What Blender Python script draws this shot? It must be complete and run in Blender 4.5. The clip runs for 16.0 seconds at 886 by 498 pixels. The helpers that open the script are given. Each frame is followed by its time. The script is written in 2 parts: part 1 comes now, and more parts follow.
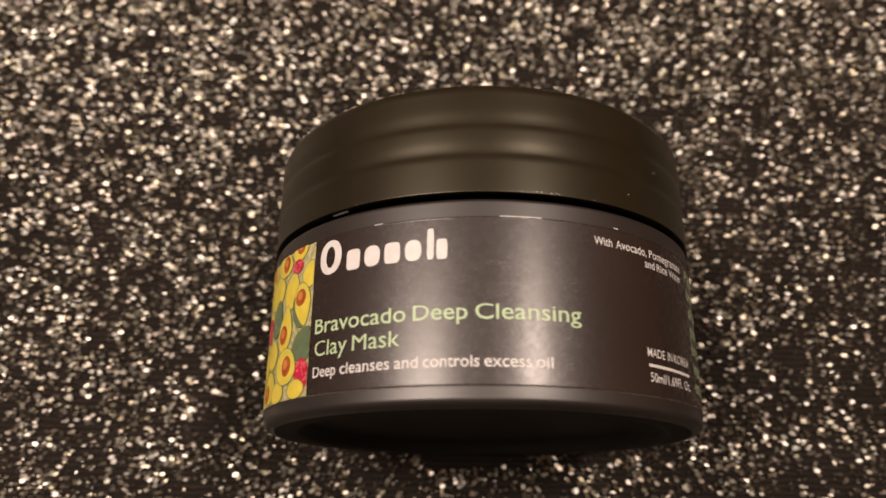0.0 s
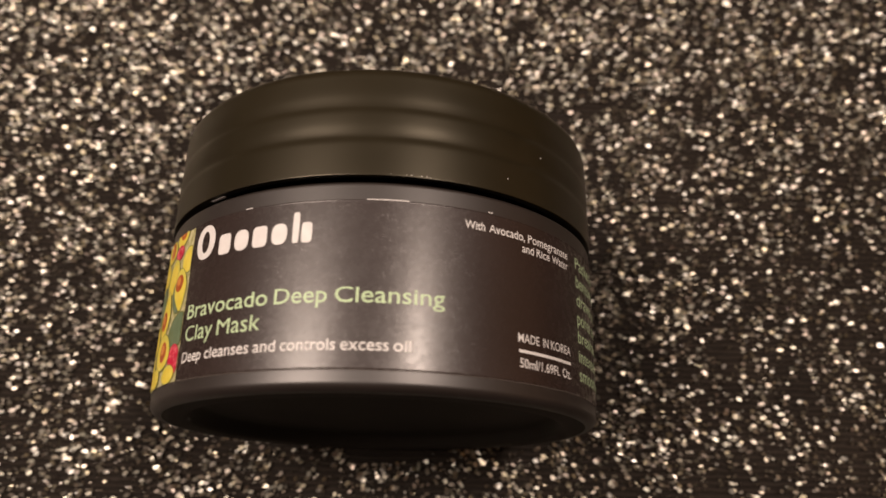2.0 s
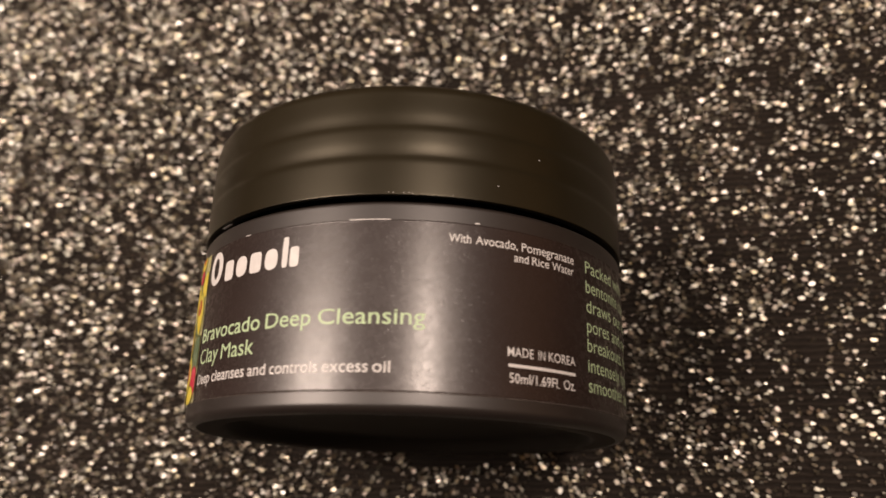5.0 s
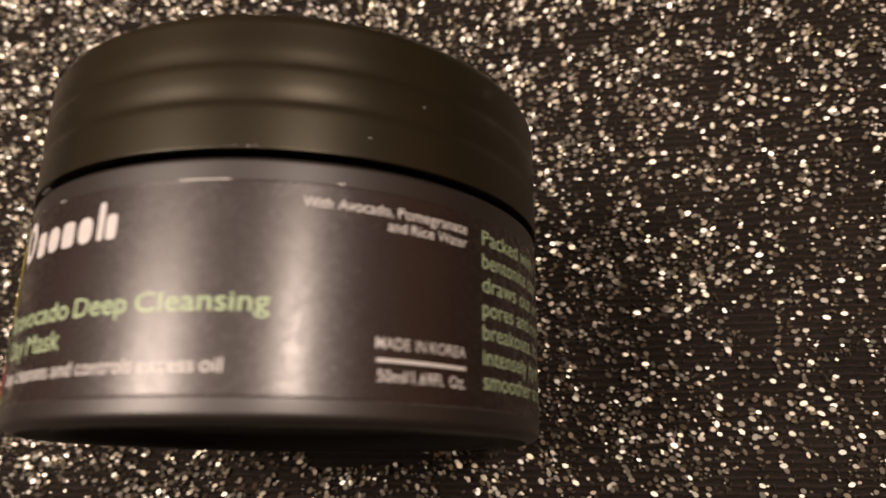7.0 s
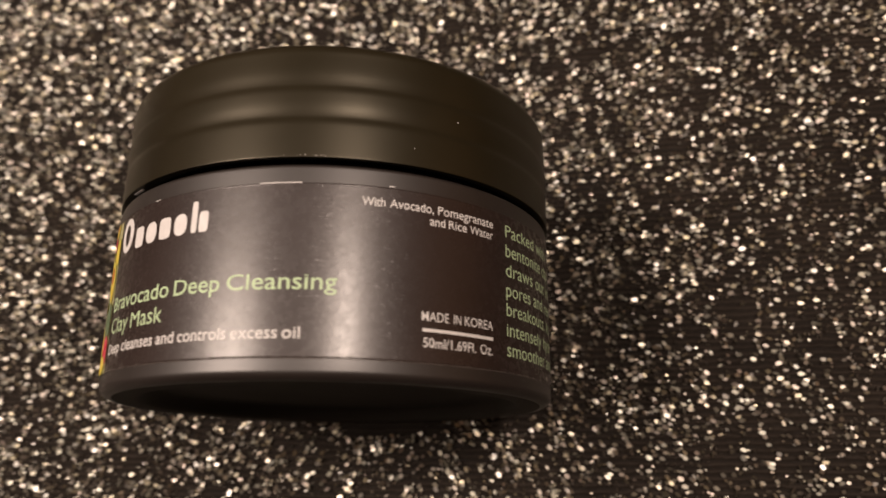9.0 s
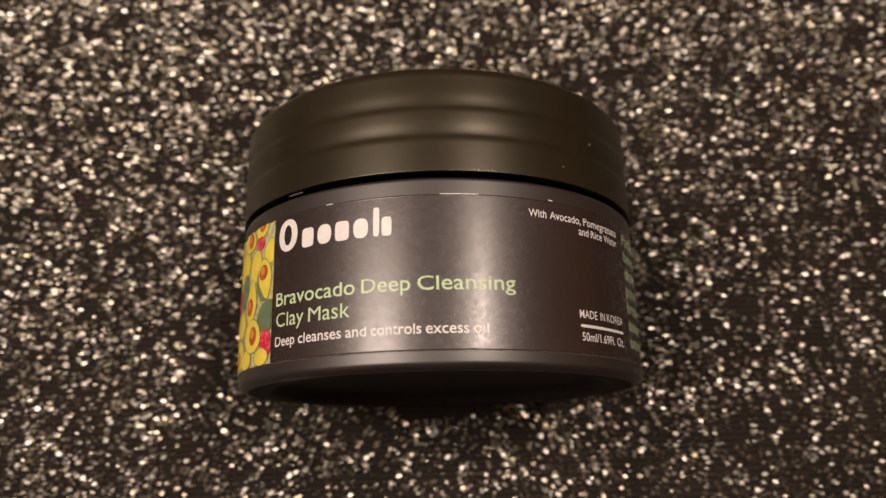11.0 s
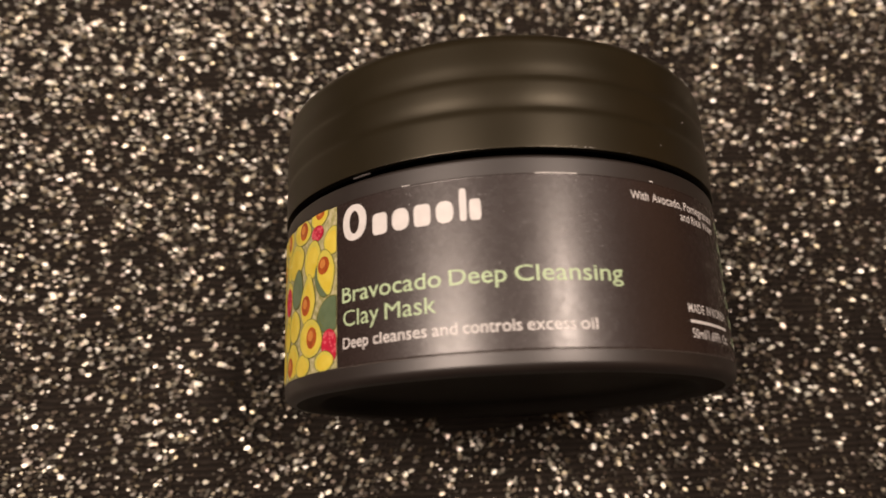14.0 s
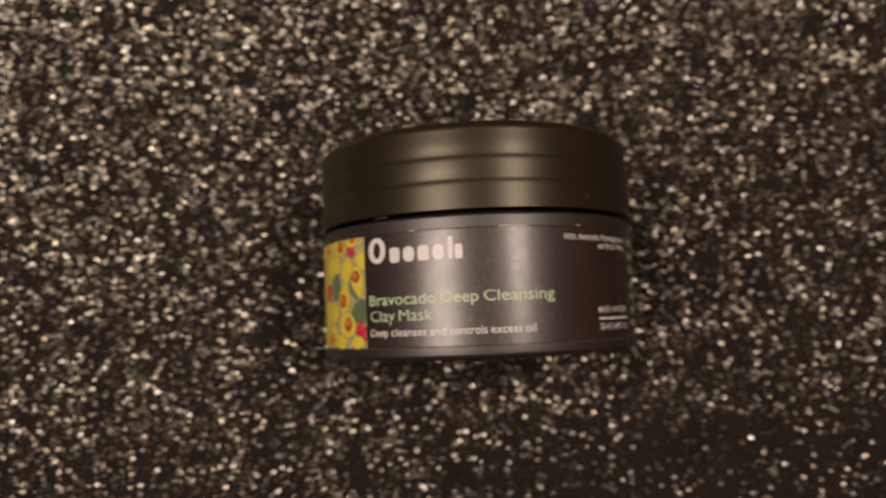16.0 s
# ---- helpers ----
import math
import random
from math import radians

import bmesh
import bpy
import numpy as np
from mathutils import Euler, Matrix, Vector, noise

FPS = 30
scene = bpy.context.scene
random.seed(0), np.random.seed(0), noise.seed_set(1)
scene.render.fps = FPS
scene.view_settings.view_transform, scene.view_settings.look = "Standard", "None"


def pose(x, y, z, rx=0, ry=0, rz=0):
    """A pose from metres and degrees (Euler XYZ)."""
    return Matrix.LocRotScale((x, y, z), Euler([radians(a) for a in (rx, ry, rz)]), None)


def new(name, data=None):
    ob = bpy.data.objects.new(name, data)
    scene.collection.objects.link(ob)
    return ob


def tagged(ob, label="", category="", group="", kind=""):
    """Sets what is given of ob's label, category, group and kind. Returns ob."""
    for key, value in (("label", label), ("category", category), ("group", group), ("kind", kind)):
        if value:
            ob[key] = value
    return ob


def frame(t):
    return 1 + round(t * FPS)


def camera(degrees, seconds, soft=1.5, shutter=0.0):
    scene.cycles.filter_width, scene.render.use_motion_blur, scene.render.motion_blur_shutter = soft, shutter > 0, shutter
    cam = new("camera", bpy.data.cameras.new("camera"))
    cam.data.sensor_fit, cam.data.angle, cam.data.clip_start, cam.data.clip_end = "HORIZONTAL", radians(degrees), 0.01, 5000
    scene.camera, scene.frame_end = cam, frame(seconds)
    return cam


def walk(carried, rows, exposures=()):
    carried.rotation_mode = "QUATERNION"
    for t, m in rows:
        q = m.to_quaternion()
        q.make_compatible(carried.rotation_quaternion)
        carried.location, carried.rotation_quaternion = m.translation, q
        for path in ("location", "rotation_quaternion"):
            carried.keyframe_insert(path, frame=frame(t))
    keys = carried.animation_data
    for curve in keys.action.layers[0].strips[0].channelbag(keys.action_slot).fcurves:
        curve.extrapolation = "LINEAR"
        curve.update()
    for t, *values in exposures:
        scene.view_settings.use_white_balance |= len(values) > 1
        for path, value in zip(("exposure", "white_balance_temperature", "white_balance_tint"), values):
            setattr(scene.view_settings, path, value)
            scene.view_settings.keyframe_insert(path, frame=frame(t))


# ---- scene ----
cam = camera(60.13, 16.0, soft=1.5)
# close-up lens: a fixed focus just behind the front of the jar, small phone aperture
cam.data.dof.use_dof = True
cam.data.dof.focus_distance = 0.104
cam.data.dof.aperture_fstop = 20.5
cam.data.dof.aperture_ratio = 0.78
ROWS = [
    (0, -0.00880, 0.00019, 0.14977, 18.92, -1.83, 0.58),
    (0.5, 0.00045, -0.00109, 0.14681, 18.31, -1.53, 0.54),
    (1, 0.00628, -0.00199, 0.14616, 18.72, -1.00, 1.00),
    (1.5, 0.00635, -0.00168, 0.14581, 19.10, -0.83, 1.10),
    (2, 0.00967, -0.00178, 0.14808, 19.42, -0.37, 1.04),
    (2.5, 0.01737, -0.00298, 0.15446, 20.56, 2.99, 1.68),
    (3, 0.02499, -0.00128, 0.15084, 20.14, 7.18, 1.83),
    (3.5, 0.03068, 0.00202, 0.14878, 19.05, 10.67, 1.66),
    (4, 0.03093, 0.00268, 0.14684, 18.55, 12.01, 1.67),
    (4.2, 0.03043, 0.00242, 0.14668, 18.42, 12.12, 1.73),
    (6.3, 0.03013, 0.00636, 0.13670, 17.75, 11.22, 0.76),
    (6.5, 0.03210, 0.00720, 0.13327, 17.53, 10.98, 0.76),
    (7, 0.03721, 0.00754, 0.12715, 16.09, 9.86, 0.25),
    (7.5, 0.03951, 0.00294, 0.14049, 14.97, 9.93, -0.21),
    (8, 0.03876, 0.00316, 0.14174, 15.61, 9.98, -0.01),
    (8.5, 0.03773, 0.00312, 0.14178, 15.85, 9.93, 0.15),
    (9, 0.03581, 0.00210, 0.14301, 16.03, 9.66, 0.27),
    (9.2, 0.03337, 0.00157, 0.14509, 16.15, 9.40, 0.17),
    (11.3, -0.00449, 0.00156, 0.15894, 14.52, -1.94, -1.25),
    (11.5, -0.00608, 0.00106, 0.15849, 14.41, -2.40, -1.29),
    (12, -0.01063, -0.00065, 0.15875, 14.44, -3.01, -1.34),
    (12.5, -0.01659, 0.00227, 0.15041, 14.46, -3.91, -1.60),
    (13, -0.02221, 0.00523, 0.13951, 14.72, -4.75, -2.08),
    (13.5, -0.02106, 0.00550, 0.13910, 15.01, -3.99, -2.16),
    (14, -0.01634, 0.00208, 0.14555, 15.85, -3.55, -2.22),
    (14.5, -0.01543, -0.00012, 0.15919, 16.39, -3.22, -2.15),
    (15, -0.01590, 0.00493, 0.17424, 13.00, -3.49, -2.16),
    (15.5, -0.01748, 0.01256, 0.18421, 7.68, -4.34, -2.22),
    (16, -0.01970, 0.02038, 0.19379, 4.52, -4.45, -2.25),
]
EXPOSURES = [(0.0, 0.22), (9.2, 0.20), (11.5, 0.14), (14.5, 0.15), (15.0, 0.03), (15.5, -0.2), (16.0, -0.36)]
walk(cam, [(t, pose(x, y, z, rx, ry, rz)) for t, x, y, z, rx, ry, rz in ROWS], EXPOSURES)

# ---- world and lamps: a room at night with two long warm ceiling lights ----
world = bpy.data.worlds.new("room_air")
scene.world = world
world.use_nodes = True
world.node_tree.nodes["Background"].inputs[0].default_value = (1.0, 0.8, 0.62, 1)
world.node_tree.nodes["Background"].inputs[1].default_value = 0.01

LAMPS = [  # x, y, z, length along y, width, watts
    (-1.18, 0.18, 1.86, 0.62, 0.88, 43.0),
    (0.73, 0.33, 1.86, 0.48, 0.19, 22.0),
]
for x, y, z, length, width, watts in LAMPS:
    data = bpy.data.lights.new("ceiling_lamp", "AREA")
    data.shape, data.size, data.size_y, data.energy = "RECTANGLE", width, length, watts
    data.color = (1.0, 0.787, 0.66)
    lamp = new("ceiling_lamp", data)
    lamp.matrix_world = pose(x, y, z)


# ---- materials ----
def material(name):
    m = bpy.data.materials.new(name)
    m.use_nodes = True
    t = m.node_tree
    b = t.nodes["Principled BSDF"]
    return m, t, b


def link(t, a, b):
    t.links.new(a, b)


def noise_node(t, scale, detail=3.0, rough=0.55, coord="Object"):
    c = t.nodes.new("ShaderNodeTexCoord")
    n = t.nodes.new("ShaderNodeTexNoise")
    n.inputs["Scale"].default_value = scale
    n.inputs["Detail"].default_value = detail
    n.inputs["Roughness"].default_value = rough
    link(t, c.outputs[coord], n.inputs["Vector"])
    return n


def ramp(t, fac, stops):
    r = t.nodes.new("ShaderNodeValToRGB")
    e = r.color_ramp.elements
    while len(e) < len(stops):
        e.new(0.5)
    for el, (p, c) in zip(e, stops):
        el.position, el.color = p, (*c, 1)
    link(t, fac, r.inputs["Fac"])
    return r.outputs["Color"]


def bump(t, b, height, strength, distance):
    n = t.nodes.new("ShaderNodeBump")
    n.inputs["Strength"].default_value = strength
    n.inputs["Distance"].default_value = distance
    link(t, height, n.inputs["Height"])
    link(t, n.outputs["Normal"], b.inputs["Normal"])
    return n


def plastic(name, dark, light, rough, rough_var, scale, bump_strength, spec=0.5, film=0.0, film_rough=0.2):
    """Moulded plastic: slight blotches of colour and gloss, fine grain."""
    m, t, b = material(name)
    big = noise_node(t, 90.0, 4.0)
    fine = noise_node(t, scale, 2.0)
    link(t, ramp(t, big.outputs["Fac"], [(0.3, dark), (0.7, light)]), b.inputs["Base Color"])
    r = t.nodes.new("ShaderNodeMapRange")
    r.inputs["To Min"].default_value, r.inputs["To Max"].default_value = rough - rough_var, rough + rough_var
    link(t, big.outputs["Fac"], r.inputs["Value"])
    link(t, r.outputs["Result"], b.inputs["Roughness"])
    b.inputs["Specular IOR Level"].default_value = spec
    b.inputs["Coat Weight"].default_value = film
    b.inputs["Coat Roughness"].default_value = film_rough
    n = bump(t, b, fine.outputs["Fac"], bump_strength, 0.00002)
    link(t, n.outputs["Normal"], b.inputs["Coat Normal"])
    return m


M_LID = plastic("soft_touch_black_plastic", (0.0125, 0.0099, 0.0044), (0.0160, 0.0126, 0.0058), 0.36, 0.03, 9000, 0.25, 0.62)
# highlights tinted warm, standing in for the brown room reflected in the lid
M_LID.node_tree.nodes["Principled BSDF"].inputs["Specular Tint"].default_value = (1.0, 0.93, 0.74, 1)
M_BODY = plastic("satin_black_plastic", (0.0135, 0.0094, 0.0078), (0.0165, 0.0116, 0.0098), 0.46, 0.03, 7000, 0.2, 0.9, 0.5, 0.36)
M_BASE = plastic("matte_black_base_plastic", (0.0125, 0.0107, 0.0086), (0.0160, 0.0136, 0.0110), 0.60, 0.04, 3000, 0.4, 0.22)
M_NECK = plastic("glossy_black_plastic", (0.006, 0.005, 0.005), (0.008, 0.007, 0.007), 0.12, 0.02, 3000, 0.05)
M_EDGE = plastic("clear_film_edge", (0.11, 0.095, 0.085), (0.16, 0.14, 0.125), 0.3, 0.05, 4000, 0.3)
M_LABEL = plastic("printed_black_label_film", (0.0178, 0.0096, 0.0082), (0.0220, 0.0120, 0.0104), 0.43, 0.03, 5200, 0.4, 0.62, 0.75, 0.27)


# stray glints: sparse grains in the film's lacquer that lean every way
t = M_LABEL.node_tree
b = t.nodes["Principled BSDF"]
b.inputs["Coat IOR"].default_value = 1.56
# handled film: the lacquer is duller in small smudges
smudge = noise_node(t, 900.0, 4.0, 0.65)
dull = t.nodes.new("ShaderNodeMapRange")
dull.inputs["From Min"].default_value, dull.inputs["From Max"].default_value = 0.35, 0.68
dull.inputs["To Min"].default_value, dull.inputs["To Max"].default_value = 0.225, 0.315
link(t, smudge.outputs["Fac"], dull.inputs["Value"])
link(t, dull.outputs["Result"], b.inputs["Coat Roughness"])
c = t.nodes.new("ShaderNodeTexCoord")
vor = t.nodes.new("ShaderNodeTexVoronoi")
vor.inputs["Scale"].default_value = 13000.0
link(t, c.outputs["Object"], vor.inputs["Vector"])
sub = t.nodes.new("ShaderNodeVectorMath")
sub.operation = "SUBTRACT"
sub.inputs[1].default_value = (0.5, 0.5, 0.5)
link(t, vor.outputs["Color"], sub.inputs[0])
white = t.nodes.new("ShaderNodeTexWhiteNoise")
link(t, vor.outputs["Color"], white.inputs["Vector"])
pick = t.nodes.new("ShaderNodeMapRange")
pick.inputs["From Min"].default_value, pick.inputs["From Max"].default_value = 0.82, 0.84
pick.inputs["To Min"].default_value, pick.inputs["To Max"].default_value = 0.05, 0.32
link(t, white.outputs["Value"], pick.inputs["Value"])
lean = t.nodes.new("ShaderNodeVectorMath")
lean.operation = "SCALE"
link(t, sub.outputs["Vector"], lean.inputs[0])
link(t, pick.outputs["Result"], lean.inputs["Scale"])
geo = t.nodes.new("ShaderNodeNewGeometry")
add = t.nodes.new("ShaderNodeVectorMath")
add.operation = "ADD"
link(t, geo.outputs["Normal"], add.inputs[0])
link(t, lean.outputs["Vector"], add.inputs[1])
unit = t.nodes.new("ShaderNodeVectorMath")
unit.operation = "NORMALIZE"
link(t, add.outputs["Vector"], unit.inputs[0])
link(t, unit.outputs["Vector"], b.inputs["Coat Normal"])


def ink(name, colour, colour2=None, rough=0.4, scale=700.0):
    m, t, b = material(name)
    n = noise_node(t, scale, 3.0)
    c2 = colour2 or tuple(v * 0.9 for v in colour)
    link(t, ramp(t, n.outputs["Fac"], [(0.35, colour), (0.65, c2)]), b.inputs["Base Color"])
    b.inputs["Roughness"].default_value = rough
    f = noise_node(t, 5200, 2.0)
    bump(t, b, f.outputs["Fac"], 0.4, 0.00002)
    return m


INK_WHITE = ink("white_ink", (0.80, 0.78, 0.76))
INK_GREEN = ink("pale_green_ink", (0.54, 0.70, 0.43))
INK_FLESH = ink("avocado_flesh_ink", (0.76, 0.64, 0.09), (0.66, 0.60, 0.10), scale=420)
INK_FLESH2 = ink("avocado_pale_flesh_ink", (0.82, 0.68, 0.10), (0.74, 0.58, 0.05), scale=420)
INK_SKIN = ink("avocado_skin_ink", (0.10, 0.12, 0.02), (0.20, 0.21, 0.04))
INK_LEAF = ink("dark_green_ink", (0.095, 0.15, 0.075), (0.17, 0.23, 0.13), scale=260)
INK_PIT = ink("avocado_stone_ink", (0.52, 0.13, 0.02), (0.36, 0.07, 0.015), scale=600)
INK_PIT_LIGHT = ink("avocado_stone_light_ink", (0.70, 0.27, 0.06))
INK_RED = ink("raspberry_ink", (0.62, 0.02, 0.06), (0.50, 0.012, 0.045))
INK_PINK = ink("raspberry_light_ink", (0.80, 0.13, 0.17))
INK_CREAM = ink("cream_ink", (0.34, 0.33, 0.12), (0.62, 0.58, 0.34), scale=1500)


def fabric_material():
    """Black knitted backing with fine rows."""
    m, t, b = material("black_knit_fabric")
    c = t.nodes.new("ShaderNodeTexCoord")
    w = t.nodes.new("ShaderNodeTexWave")
    w.wave_type, w.bands_direction = "BANDS", "Y"
    w.inputs["Scale"].default_value = 265.0
    w.inputs["Distortion"].default_value = 2.2
    w.inputs["Detail"].default_value = 2.0
    w.inputs["Detail Scale"].default_value = 1.6
    link(t, c.outputs["Object"], w.inputs["Vector"])
    n = noise_node(t, 2600, 3.0)
    big = noise_node(t, 60, 3.0)
    col = ramp(t, big.outputs["Fac"], [(0.3, (0.012, 0.0092, 0.0070)), (0.7, (0.021, 0.0160, 0.0122))])
    course = ramp(t, w.outputs["Fac"], [(0.1, (0.62, 0.60, 0.58)), (0.9, (1.25, 1.25, 1.25))])
    mix = t.nodes.new("ShaderNodeVectorMath")
    mix.operation = "MULTIPLY"
    link(t, col, mix.inputs[0])
    link(t, course, mix.inputs[1])
    link(t, mix.outputs["Vector"], b.inputs["Base Color"])
    add = t.nodes.new("ShaderNodeMath")
    add.operation = "ADD"
    link(t, w.outputs["Fac"], add.inputs[0])
    link(t, n.outputs["Fac"], add.inputs[1])
    bump(t, b, add.outputs["Value"], 0.8, 0.0003)
    b.inputs["Roughness"].default_value = 0.62
    b.inputs["Specular IOR Level"].default_value = 0.15
    return m


def glitter_material():
    m, t, b = material("silver_gold_glitter")
    g = t.nodes.new("ShaderNodeNewGeometry")
    col = ramp(t, g.outputs["Random Per Island"], [
        (0.0, (0.82, 0.82, 0.78)), (0.14, (0.63, 0.63, 0.54)), (0.3, (0.40, 0.39, 0.33)), (0.42, (0.68, 0.62, 0.44)),
        (0.55, (0.55, 0.53, 0.49)), (0.68, (0.70, 0.62, 0.50)), (0.8, (0.46, 0.46, 0.38)), (0.9, (0.62, 0.54, 0.48)), (1.0, (0.78, 0.77, 0.69))])
    link(t, col, b.inputs["Base Color"])
    b.inputs["Metallic"].default_value = 1.0
    b.inputs["Roughness"].default_value = 0.45
    return m


def wall_material(name, colour):
    m, t, b = material(name)
    n = noise_node(t, 3.0, 5.0)
    link(t, ramp(t, n.outputs["Fac"], [(0.3, colour), (0.7, tuple(v * 0.92 for v in colour))]), b.inputs["Base Color"])
    f = noise_node(t, 160, 3.0)
    bump(t, b, f.outputs["Fac"], 0.15, 0.002)
    b.inputs["Roughness"].default_value = 0.7
    return m


M_FABRIC = fabric_material()
M_GLITTER = glitter_material()
M_WALL = wall_material("warm_wall_paint", (0.15, 0.11, 0.08))
M_WOOD = wall_material("brown_wall_paint", (0.32, 0.18, 0.065))
M_CEIL = wall_material("ceiling_paint", (0.20, 0.165, 0.135))
M_METAL = plastic("lamp_housing_paint", (0.7, 0.68, 0.64), (0.75, 0.73, 0.7), 0.4, 0.05, 400, 0.1)


# ---- building helpers ----
def finish(name, bm, mats, smooth=None):
    me = bpy.data.meshes.new(name)
    bm.to_mesh(me)
    bm.free()
    for m in mats if isinstance(mats, (list, tuple)) else [mats]:
        me.materials.append(m)
    if smooth:
        for p in me.polygons:
            p.use_smooth = True
        me.set_sharp_from_angle(angle=radians(smooth))
    return me


def part(name, bm, mats, parent, label="", smooth=None):
    ob = new(name, finish(name, bm, mats, smooth))
    ob.parent = parent
    if label:
        tagged(ob, label)
    return ob


def box_bm(x0, x1, y0, y1, z0, z1):
    bm = bmesh.new()
    bmesh.ops.create_cube(bm, size=1)
    bmesh.ops.transform(bm, matrix=Matrix.Translation(((x0 + x1) / 2, (y0 + y1) / 2, (z0 + z1) / 2))
                        @ Matrix.Diagonal((x1 - x0, y1 - y0, z1 - z0, 1)), verts=bm.verts)
    return bm


def lathe(profile, segments=160, a0=0.0, a1=360.0):
    """Turns a profile of (radius, y), in mm, round the local y axis. Angle 0 points up."""
    bm = bmesh.new()
    closed = a1 - a0 >= 360
    n = segments if closed else segments + 1
    rings = []
    for i in range(n):
        a = radians(a0 + (a1 - a0) * i / segments)
        rings.append([bm.verts.new((r * 0.001 * math.sin(a), y * 0.001, r * 0.001 * math.cos(a))) for r, y in profile])
    for i in range(segments):
        p, q = rings[i], rings[(i + 1) % n]
        for j in range(len(profile) - 1):
            bm.faces.new((p[j], p[j + 1], q[j + 1], q[j]))
    bmesh.ops.remove_doubles(bm, verts=bm.verts, dist=1e-7)
    bmesh.ops.recalc_face_normals(bm, faces=bm.faces)
    return bm


# ---- the room ----
def structure(name, bm, m, label):
    return tagged(new(name, finish(name, bm, m)), label, name.split("_")[0], kind="structure")


structure("wall_north", box_bm(-2.8, 2.2, 1.5, 1.6, -0.05, 2.0), M_WALL, "plain warm painted wall closing the room")
structure("wall_south", box_bm(-2.8, 2.2, -1.6, -1.5, -0.05, 2.0), M_WALL, "plain warm painted wall closing the room")
structure("wall_east", box_bm(2.1, 2.2, -1.5, 1.5, -0.05, 2.0), M_WOOD, "plain brown painted wall closing the room")
structure("wall_west", box_bm(-2.8, -2.7, -1.5, 1.5, -0.05, 2.0), M_WALL, "plain warm painted wall closing the room")
structure("ceiling", box_bm(-2.8, 2.2, -1.6, 1.6, 2.0, 2.08), M_CEIL, "plain painted ceiling with two long lights")
for x, y, z, length, width, watts in LAMPS:
    fixture = new("ceiling_light")
    fixture.matrix_world = pose(x, y, 2.0)
    tagged(fixture, "long warm ceiling light in a painted housing", "ceiling light", "ceiling lights")
    part("housing", box_bm(-width / 2 - 0.02, width / 2 + 0.02, -length / 2 - 0.03, length / 2 + 0.03, -0.13, 0.0), M_METAL, fixture)


# ---- glittering fabric ----
def fabric():
    bm = bmesh.new()
    # finer grid near the jar, with faint waves in the cloth
    def cuts(lo, hi, step):
        return [lo + step * i for i in range(int(round((hi - lo) / step)) + 1)]
    xs = [-2.7, -1.2, -0.6, -0.35] + cuts(-0.2, 0.2, 0.008) + [0.35, 0.6, 1.2, 2.1]
    ys = [-1.5, -0.8, -0.4, -0.22] + cuts(-0.12, 0.24, 0.008) + [0.35, 0.6, 1.0, 1.5]
    grid = [[bm.verts.new((x, y, 0.0 - 0.0004 * (0.5 + 0.5 * noise.noise((x * 28, y * 28, 3.0))))) for x in xs] for y in ys]
    for j in range(len(ys) - 1):
        for i in range(len(xs) - 1):
            bm.faces.new((grid[j][i], grid[j][i + 1], grid[j + 1][i + 1], grid[j + 1][i]))
    me = finish("ground", bm, M_FABRIC)
    for p in me.polygons:
        p.use_smooth = True
    return tagged(new("ground", me), "black knitted cloth spread flat under the glitter", "fabric", kind="structure")


fabric()


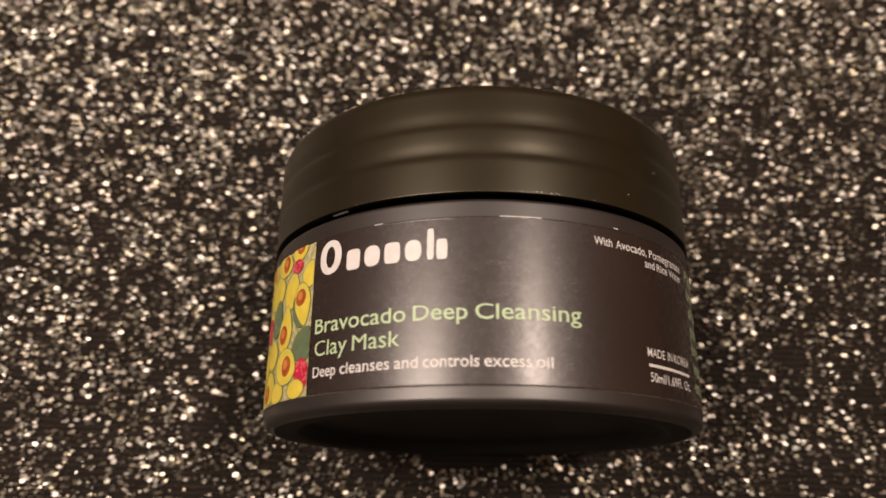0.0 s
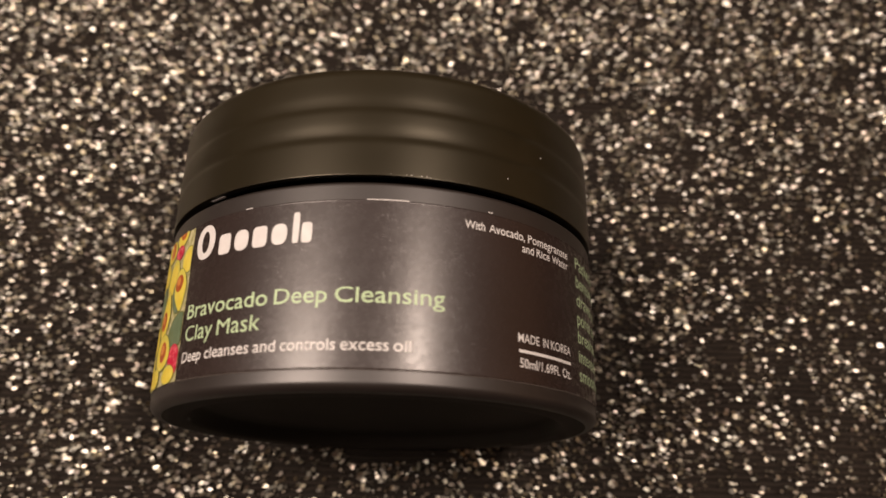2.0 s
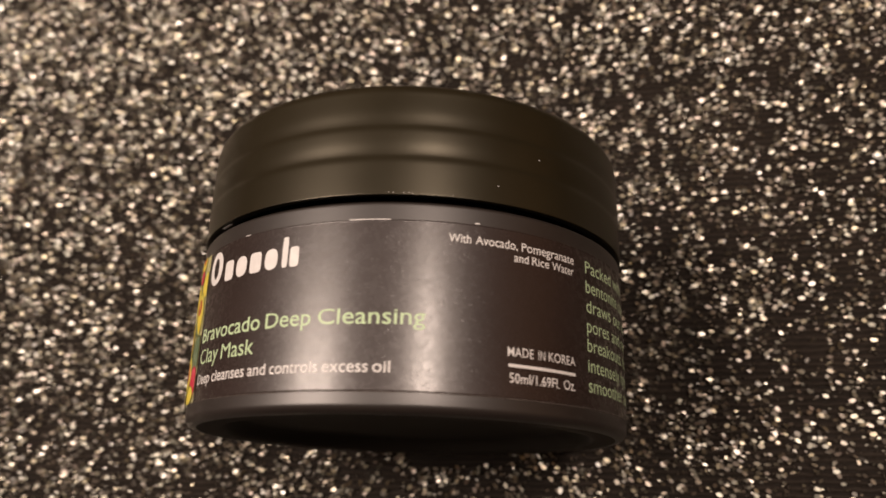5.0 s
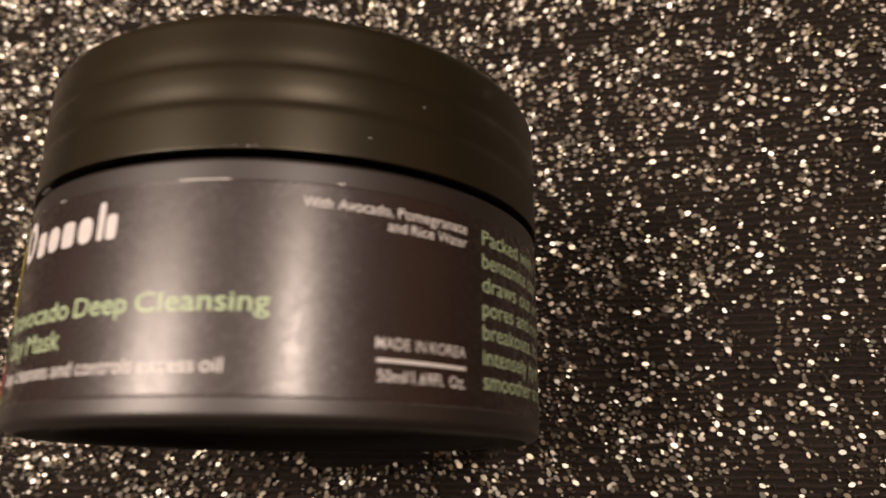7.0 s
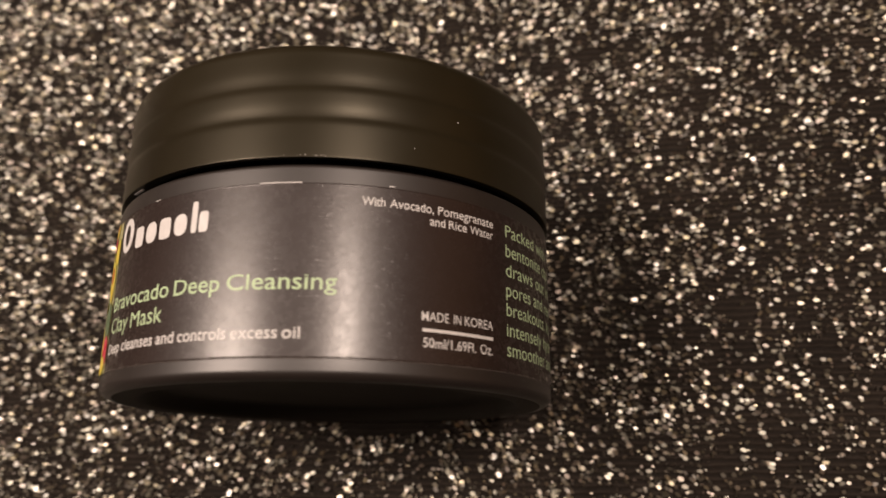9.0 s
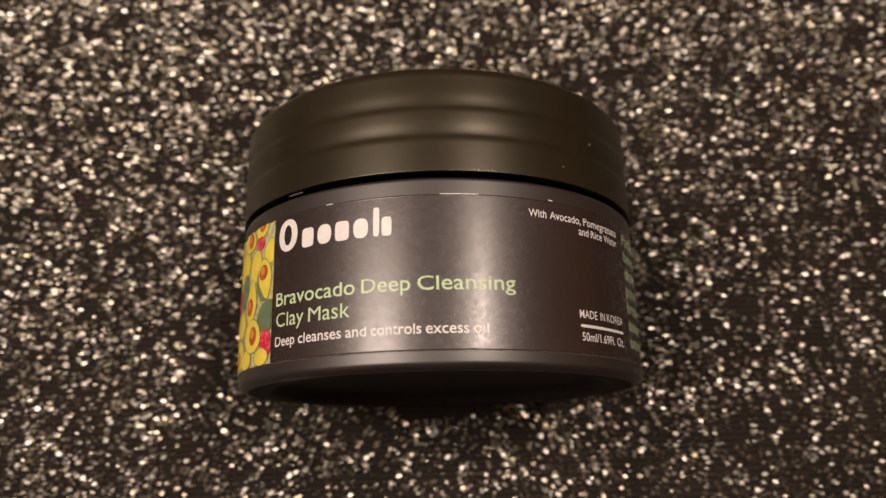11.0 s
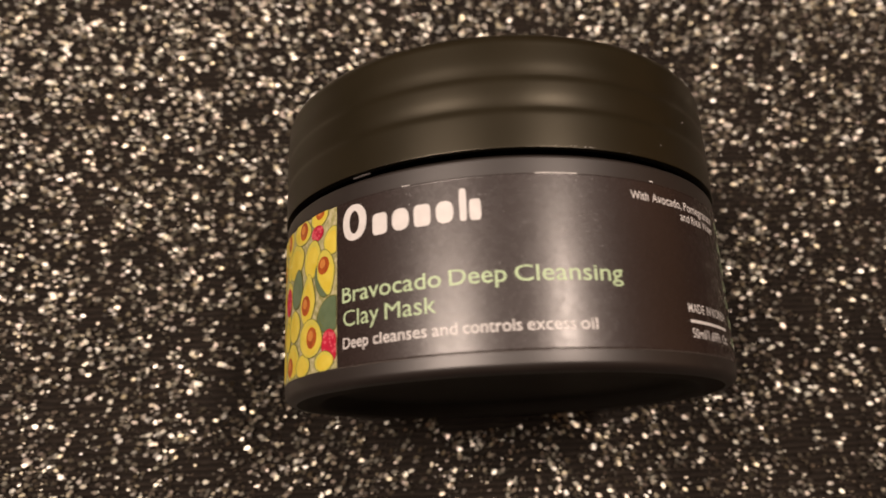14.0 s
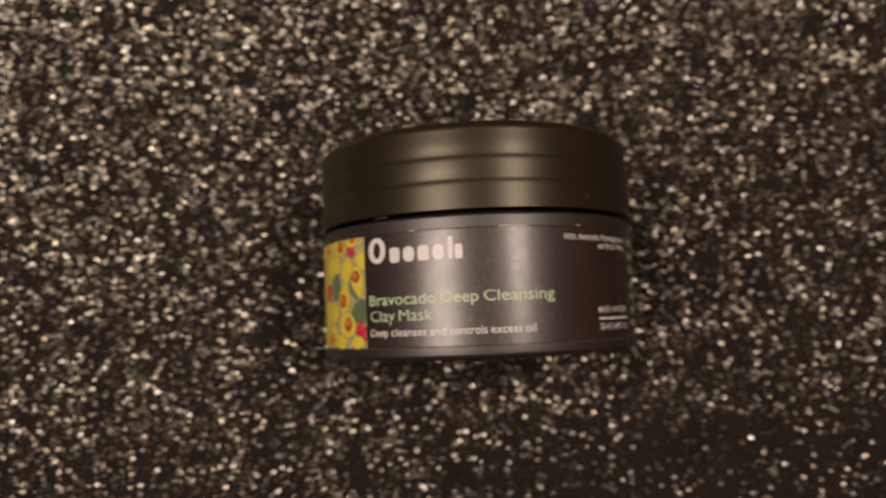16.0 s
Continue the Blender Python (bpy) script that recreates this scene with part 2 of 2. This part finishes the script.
def glitter():
    """Short bright loops of metallic yarn in the knit: oval foil bits along the rows, at random tilts."""
    rng = np.random.default_rng(7)
    x0, x1, y0, y1 = -0.160, 0.160, -0.060, 0.175
    # rows of the knit run along x; the bits sit unevenly in them
    gx, gy = np.meshgrid(np.arange(x0, x1, 0.00078), np.arange(y0, y1, 0.00070))
    px = gx.ravel() + rng.uniform(-0.5, 0.5, gx.size) * 0.00078
    py = gy.ravel() + rng.normal(0, 0.00016, gx.size) + 0.00045 * np.sin(gx.ravel() * 90 + np.sin(gy.ravel() * 60) * 2)
    # thinner towards the far ends of the cloth
    fx, fy = rng.uniform(-0.5, 0.5, 160000), rng.uniform(-0.4, 0.5, 160000)
    far = (fx < x0) | (fx > x1) | (fy < y0) | (fy > y1)
    px, py = np.concatenate([px, fx[far]]), np.concatenate([py, fy[far]])
    # bits gather in short upright clumps and leave small bare gaps
    keep = np.array([0.50 + 0.55 * noise.noise((a * 520, b * 170, 0.0)) + 0.35 * noise.noise((a * 130, b * 90, 5.0)) for a, b in zip(px, py)])
    # fewer bits on the near side, and slightly fewer on the right
    keep *= 1 - 0.60 * np.clip((-0.005 - py) / 0.010, 0, 1) * np.clip((px + 0.06) / 0.08, 0.35, 1)
    keep *= 1 - 0.16 * np.clip((px - 0.045) / 0.02, 0, 1) * np.clip((0.075 - py) / 0.02, 0, 1)
    ok = rng.uniform(0, 1, len(px)) < np.clip(keep, 0.04, 1.0)
    ok &= ~((np.abs(px) < 0.007) & (py > 0.008) & (py < 0.054))
    px, py = px[ok], py[ok]
    n = len(px)
    # about half are broad loops, the rest fine ones
    long = np.where(rng.uniform(0, 1, n) < 0.56, rng.uniform(0.00038, 0.00062, n), rng.uniform(0.00018, 0.00034, n))
    short = long * rng.uniform(0.56, 0.76, n)
    tilt_x, tilt_y = rng.normal(0, radians(27), n), rng.normal(0, radians(24), n)
    pz = rng.uniform(0.00012, 0.00070, n)
    # the pile leans towards +x and -y
    normal = np.stack([np.sin(tilt_x) + 0.17, np.sin(tilt_y) - 0.27, np.cos(tilt_x) * np.cos(tilt_y)], 1)
    normal /= np.linalg.norm(normal, axis=1)[:, None]
    # the loops lie fanned out a little from the middle of the cloth
    slant = np.arctan((py - 0.045) / (np.abs(px - 0.008) + 0.012) * np.sign(px - 0.008)) * 0.8 + rng.normal(0, radians(24), n)
    along = np.stack([np.cos(slant), np.sin(slant), np.zeros(n)], 1)
    v = np.cross(normal, along)
    v /= np.linalg.norm(v, axis=1)[:, None]
    u = np.cross(v, normal)
    sides = 8
    verts = np.empty((n, sides, 3))
    for k in range(sides):
        a = (k + 0.5) * 2 * np.pi / sides
        verts[:, k] = np.stack([px, py, pz], 1) + (long * np.cos(a))[:, None] * u + (short * np.sin(a))[:, None] * v
    me = bpy.data.meshes.new("glitter")
    me.vertices.add(n * sides)
    me.vertices.foreach_set("co", verts.ravel())
    me.loops.add(n * sides)
    me.loops.foreach_set("vertex_index", np.arange(n * sides))
    me.polygons.add(n)
    me.polygons.foreach_set("loop_start", np.arange(n) * sides)
    me.update(calc_edges=True)
    me.materials.append(M_GLITTER)
    return tagged(new("glitter", me), "dense silver and gold glitter flakes on black cloth", "glitter", kind="stuff")


glitter()

# ---- the jar, lying on its side on the cloth ----
R = 32.0          # label radius, mm
MID = 30.0        # the place of the jar's local origin along y, mm
jar = new("cosmetic_jar")
jar.matrix_world = pose(0.00045, MID * 0.001, 0.032, -1.02, 0, 0)
tagged(jar, "matte black cosmetic jar with printed label lying on glittering cloth", "jar")
TWIST = -0.8      # degrees, label round the jar


def prof(points):
    return [(r, y - MID) for r, y in points]


def fillet(cr, cy, rad, a0, a1, n=8):
    return [(cr + rad * math.cos(radians(a0 + (a1 - a0) * i / n)), cy + rad * math.sin(radians(a0 + (a1 - a0) * i / n))) for i in range(n + 1)]


# body: rounded heel round a deep recess, straight wall, shoulder; matte base in the recess
HEEL = [(30.3 + 1.62 * math.cos(radians(a)), 11.72 + 1.08 * math.sin(radians(a))) for a in range(-90, 1, 9)]
body_profile = HEEL
body_profile += [(31.92, 13.0), (31.92, 20.0), (31.92, 33.4), (31.92, 35.2)] + fillet(31.42, 35.35, 0.5, 0, 90, 8) + [(28.0, 35.85)]
part("jar_body", lathe(prof(body_profile)), M_BODY, jar, "satin black plastic body", smooth=35)
base_profile = [(0, 13.0), (20, 13.0), (24.8, 12.95), (25.6, 12.7), (26.2, 12.1), (26.6, 11.4), (27.02, 10.85), (27.4, 10.72), (28.0, 10.65), (29.4, 10.62), (30.32, 10.645)]
part("base", lathe(prof(base_profile)), M_BASE, jar, "matte black recessed base", smooth=35)
part("neck", lathe(prof([(29.6, 35.5), (29.6, 36.0), (29.75, 36.3), (29.6, 36.6), (29.6, 38.0)])), M_NECK, jar, "glossy black neck ring in the gap under the lid", smooth=35)

# lid: two shallow grooves round the side, rounded top edge
lid_profile = [(29.0, 38.0), (30.6, 37.0)] + [(31.4, 36.62)] + fillet(32.06, 36.70, 0.06, 250, 360, 3) + [(32.12, 36.80), (32.12, 37.0)]
y = 37.3
while y < 50.4:
    dip = 0.0
    for groove in (42.0, 46.2):
        u = y - groove
        dip += 0.115 * math.exp(-(u / (1.3 if u > 0 else 0.6)) ** 2)
    lid_profile.append((32.12 - dip - 0.03 * max(0, y - 46.3) ** 1.1, y))
    y += 0.16
lid_profile += fillet(30.2, 50.6, 1.78, 0, 90, 12) + [(26, 52.45), (10, 52.5), (0, 52.5)]
part("lid", lathe(prof(lid_profile)), M_LID, jar, "matte black screw lid with two shallow grooves", smooth=35)

# label film wrapped round the body
label_profile = [(31.93, 12.98), (32.02, 12.99), (32.045, 13.04), (32.02, 13.10), (R, 13.14), (R, 13.2), (R, 13.4), (R, 23.0), (R, 33.0), (R, 33.2), (R, 33.26), (32.02, 33.30), (32.045, 33.36), (32.02, 33.41), (31.93, 33.42)]
label_film = part("label", lathe(prof(label_profile), 150, -105, 225), M_LABEL, jar, "black printed label film", smooth=35)


def on_label(deg, y, lift=0.04):
    a = radians(deg + TWIST)
    r = (R + lift) * 0.001
    return (r * math.sin(a), (y - MID) * 0.001, r * math.cos(a))


ARC = math.degrees(1.0 / R)   # degrees for a millimetre of arc


def text_mesh(words, bold=0.0):
    data = bpy.data.curves.new("lettering", "FONT")
    data.body, data.size, data.offset, data.resolution_u = words, 1.0, bold, 3
    ob = new("lettering", data)
    bpy.context.view_layer.update()
    me = bpy.data.meshes.new_from_object(ob.evaluated_get(bpy.context.evaluated_depsgraph_get()))
    bpy.data.objects.remove(ob)
    bpy.data.curves.remove(data)
    return me


CAP = max(v.co.y for v in text_mesh("H").vertices)
LOW = max(v.co.y for v in text_mesh("x").vertices)


def letter_height(y, low=0.74):
    """Height of a letter's point for caps of 1, with small letters taller than the font's own."""
    if y <= 0:
        return y / CAP
    return y / LOW * low if y < LOW else low + (y - LOW) / (CAP - LOW) * (1 - low)


def lettering(line, base, cap, m, bold=0.0, lift=0.04):
    """A line of print round the jar: words with the degrees of their left and right ends, base line and cap height in mm."""
    bm = bmesh.new()
    for words, left, right in line:
        me = text_mesh(words, bold)
        xs = [v.co.x for v in me.vertices]
        lo, span = min(xs), max(xs) - min(xs)
        for v in me.vertices:
            high = v.co.y / CAP if words.isupper() or words[0].isdigit() else letter_height(v.co.y)
            v.co = on_label(left + (right - left) * (v.co.x - lo) / span, base + high * cap, lift)
        bm.from_mesh(me)
        bpy.data.meshes.remove(me)
    return part("printed_text", bm, m, label_film)


lettering([("Bravocado", -43.9, -19.4), ("Deep", -17.8, -6.2), ("Cleansing", -4.6, 18.2)], 20.65, 1.80, INK_GREEN, 0.006)
lettering([("Clay", -43.6, -33.7), ("Mask", -32.2, -20.6)], 17.75, 1.88, INK_GREEN)
lettering([("Deep", -43.7, -36.5), ("cleanses", -35.3, -22.8), ("and", -21.7, -16.5), ("controls", -15.4, -3.8), ("excess", -2.8, 6.9), ("oil", 7.8, 11.4)], 15.12, 1.28, INK_WHITE, 0.007)
lettering([("With", 22.5, 27.4), ("Avocado,", 28.4, 38.4), ("Pomegranate", 39.4, 54.9)], 30.95, 1.05, INK_WHITE, 0.007)
lettering([("and", 37.5, 41.2), ("Rice", 42.1, 46.9), ("Water", 47.8, 54.8)], 29.45, 1.02, INK_WHITE, 0.007)
lettering([("MADE", 35.9, 42.3), ("IN", 43.5, 45.4), ("KOREA", 46.3, 54.5)], 17.85, 1.10, INK_WHITE, 0.002)
lettering([("50ml/1.69Fl.", 36.3, 49.3), ("Oz.", 50.6, 54.3)], 14.80, 1.12, INK_WHITE, 0.007)
for words, base, right in (("Packed with", 30.46, 83.5), ("bentonite clay", 27.85, 86.5), ("draws out im", 25.25, 87.5),
                           ("pores and rem", 22.65, 88.5), ("breakouts. Its", 20.15, 87.0), ("intensely hydr", 17.55, 88.0), ("smoother and", 15.05, 88.0)):
    lettering([(words, 59.3, right)], base, 1.62, INK_GREEN, 0.0)


def strip(bm, deg0, deg1, y0, y1, lift, n=12, slot=0):
    a = [bm.verts.new(on_label(deg0 + (deg1 - deg0) * i / n, y0, lift)) for i in range(n + 1)]
    b = [bm.verts.new(on_label(deg0 + (deg1 - deg0) * i / n, y1, lift)) for i in range(n + 1)]
    for i in range(n):
        bm.faces.new((a[i], a[i + 1], b[i + 1], b[i])).material_index = slot


def ring_shape(bm, deg, y, w, h, inner_w, inner_h, square=2.0, lift=0.04, n=32):
    """A flat band between a rounded outer outline and an inner oval; sizes in mm."""
    def loop(ww, hh, p):
        out = []
        for i in range(n):
            a = 2 * math.pi * i / n
            c, s = math.cos(a), math.sin(a)
            k = (abs(c) ** p + abs(s) ** p) ** (-1 / p)
            out.append(bm.verts.new(on_label(deg + ARC * ww / 2 * c * k, y + hh / 2 * s * k, lift)))
        return out
    o, i_ = loop(w, h, square), loop(inner_w, inner_h, 2.0)
    for k in range(n):
        bm.faces.new((o[k], o[(k + 1) % n], i_[(k + 1) % n], i_[k]))


# the maker's mark as plain white shapes: one large ring, rounded blocks and a tall bar
BLOCKS = ((-33.1, 29.4, 2.1, 2.7, 5.0), (-28.0, 29.4, 2.25, 2.7, 2.6), (-23.0, 29.4, 2.1, 2.7, 5.0), (-18.1, 29.4, 2.1, 2.7, 2.6),
          (-14.2, 30.05, 0.85, 3.95, 6.0), (-11.7, 29.35, 1.35, 2.6, 5.0))
bm = bmesh.new()
ring_shape(bm, -40.1, 30.45, 3.9, 4.6, 1.6, 2.9, 2.2)
part("printed_ring", bm, INK_WHITE, label_film)
for deg, y, w, h, square in BLOCKS:
    bm = bmesh.new()
    ring_shape(bm, deg, y, w, h, 0.02, 0.02, square)
    part("printed_block", bm, INK_WHITE, label_film)

# pale cut edges of the film, lifted and worn in places
for left, right, lo, hi in ((0.9, 10.0, 33.36, 33.47), (-27.6, -25.6, 33.37, 33.46), (28.2, 29.4, 33.50, 33.64), (-100.0, 118.0, 12.93, 12.99)):
    bm = bmesh.new()
    strip(bm, left, right, lo, hi, 0.05, 60 if right - left > 90 else 8)
    part("label_edge", bm, M_EDGE if right - left > 90 else INK_WHITE, label_film, "pale worn cut edge of the label film")

bm = bmesh.new()
strip(bm, 36.1, 54.5, 16.60, 16.98, 0.04, 14)
part("printed_rule", bm, INK_WHITE, label_film, "thin white printed line")

# ---- fruit picture at the label's edge ----
ART_L, ART_R, ART_B, ART_T = -100.0, -45.7, 13.02, 33.35
bm = bmesh.new()
strip(bm, ART_L, ART_R, ART_B, ART_T, 0.02, 40)
part("printed_panel", bm, INK_CREAM, label_film, "pale yellow printed picture panel")


def blob(bm, deg, y, w, h, tilt, lift, slot, pear=0.0, n=26):
    """A flat rounded shape on the label, cut off at the picture's edge; pear narrows its upper end."""
    ct, st = math.cos(radians(tilt)), math.sin(radians(tilt))

    def spot(k, i):
        a = 2 * math.pi * i / n
        px, py = math.cos(a), math.sin(a)
        px *= 1 - pear * max(0.0, py)
        px, py = px * k * w / 2, py * k * h / 2
        px, py = px * ct - py * st, px * st + py * ct
        return bm.verts.new(on_label(min(max(deg + px * ARC, ART_L), ART_R), min(max(y + py, ART_B), ART_T), lift))

    loops = [[spot(k, i) for i in range(n)] for k in (1.0, 0.75, 0.5, 0.25)]
    c = spot(0.0, 0)
    faces = []
    for a, b in zip(loops, loops[1:]):
        faces += [bm.faces.new((a[i], a[(i + 1) % n], b[(i + 1) % n], b[i])) for i in range(n)]
    faces += [bm.faces.new((loops[-1][i], loops[-1][(i + 1) % n], c)) for i in range(n)]
    for f in faces:
        f.material_index = slot


depth = 0
def fruit(kind, deg, y, w, h, tilt=0, pear=0.0, pit=None):
    """One printed fruit: a half or whole avocado, a dark leafy one, or a raspberry."""
    global depth
    depth += 1
    lift = 0.03 + depth * 0.0034
    bm = bmesh.new()
    if kind == "raspberry":
        blob(bm, deg, y, w, h, tilt, lift, 0)
        rng = random.Random(depth)
        for i in range(26):
            a, q = rng.uniform(0, 6.3), math.sqrt(rng.uniform(0, 0.8))
            blob(bm, deg + ARC * w / 2 * q * math.cos(a), y + h / 2 * q * math.sin(a), 0.40, 0.38, 0, lift + 0.0010, 1, n=8)
        mats, name, label = [INK_RED, INK_PINK], "printed_raspberry", "red printed raspberry"
    elif kind == "green":
        blob(bm, deg, y, w, h, tilt, lift, 0, pear)
        blob(bm, deg, y, w * 0.92, h * 0.94, tilt, lift + 0.0008, 1, pear)
        mats, name, label = [INK_SKIN, INK_LEAF], "printed_avocado", "dark green printed whole avocado"
    else:
        blob(bm, deg, y, w + 0.17, h + 0.17, tilt, lift, 0, pear)
        blob(bm, deg, y, w, h, tilt, lift + 0.0009, 1, pear)
        blob(bm, deg, y - 0.05 * h, w * 0.78, h * 0.78, tilt, lift + 0.0017, 2, pear)
        if pit:
            pd, py, pw, ph = pit
            blob(bm, pd, py, pw, ph, tilt * 0.5, lift + 0.0025, 3)
            blob(bm, pd - ARC * pw * 0.08, py + ph * 0.1, pw * 0.5, ph * 0.5, tilt * 0.5, lift + 0.0032, 4)
        mats, name, label = [INK_SKIN, INK_FLESH, INK_FLESH2, INK_PIT, INK_PIT_LIGHT], "printed_avocado", "yellow printed cut avocado"
    part(name, bm, mats, label_film, label)


for deg in (-72, -80, -88, -96):
    for y in (15.5, 20.0, 24.5, 29.0, 32.5):
        fruit("half", deg + (y % 2) * 2, y, 4.4, 4.6, (deg * y) % 40 - 20, 0.3, (deg + (y % 2) * 2, y - 0.3, 2.0, 2.3) if int(deg + y) % 3 == 0 else None)
fruit("half", -71.9, 19.1, 3.6, 4.1, 5, 0.2)
fruit("raspberry", -71.0, 23.8, 3.2, 3.9)
fruit("half", -64.9, 28.6, 6.0, 4.7, 12, 0.25)
fruit("half", -65.5, 19.9, 4.4, 4.2, 5, 0.2)
fruit("half", -66.6, 15.5, 5.3, 4.4, -10, 0.2, (-68.7, 14.8, 2.6, 2.5))
fruit("half", -47.0, 29.1, 3.6, 3.6, -8, 0.2)
fruit("half", -60.7, 32.1, 5.6, 3.5, -8, 0.25, (-59.7, 32.1, 2.4, 2.4))
fruit("half", -52.2, 33.0, 4.0, 2.9, 10, 0.1, (-51.8, 33.3, 2.0, 1.6))
fruit("raspberry", -53.0, 30.8, 2.9, 2.1)
fruit("half", -55.2, 27.6, 4.3, 5.0, -14, 0.2)
fruit("green", -63.6, 24.7, 4.2, 5.4, -14, 0.3)
fruit("green", -51.0, 24.4, 3.0, 5.0, 24, 0.0)
fruit("half", -49.5, 25.2, 3.7, 6.1, 194, 0.45, (-50.4, 26.2, 2.3, 2.5))
fruit("half", -57.4, 22.6, 4.1, 6.5, -8, 0.5, (-58.3, 21.9, 2.5, 2.6))
fruit("green", -47.6, 19.8, 6.2, 4.5, 12, 0.1)
fruit("raspberry", -48.1, 15.9, 3.2, 4.2, 10)
fruit("half", -59.9, 14.3, 4.2, 2.8, 0, 0.1)
fruit("half", -50.2, 14.2, 3.9, 2.4, 0, 0.1)
fruit("half", -56.0, 17.5, 6.0, 4.8, -14, 0.15, (-55.3, 17.5, 2.6, 2.7))

# dust caught along the gap under the lid
bm = bmesh.new()
rng = random.Random(5)
SPECKS = [(9.4, 36.85), (12.8, 36.88), (8.4, 36.84), (11.7, 36.80), (13.6, 36.76), (32.7, 38.9), (43.5, 43.8)]
SPECKS += [(rng.choice((6, 10, 15, 22, -30, -8)) + rng.uniform(-4, 4), 36.72 + rng.uniform(0, 0.12)) for i in range(9)]
for i, (deg, yy) in enumerate(SPECKS):
    a, r, size = radians(deg), 32.13, rng.uniform(0.05, 0.085) if i < 7 else rng.uniform(0.02, 0.04)
    bmesh.ops.create_icosphere(bm, subdivisions=1, radius=size * 0.001, matrix=Matrix.Translation((r * 0.001 * math.sin(a), (yy - MID) * 0.001, r * 0.001 * math.cos(a))))
part("dust", bm, INK_WHITE, jar, "white dust specks along the lid's lower edge")

# a pale sliver of seal film that shows in the gap
part("seal_scrap", lathe(prof([(31.50, 36.29), (31.86, 36.28), (31.90, 36.30), (31.86, 36.32), (31.50, 36.33)]), 12, -41.4, -36.6), INK_WHITE, jar, "pale sliver of seal film under the lid")
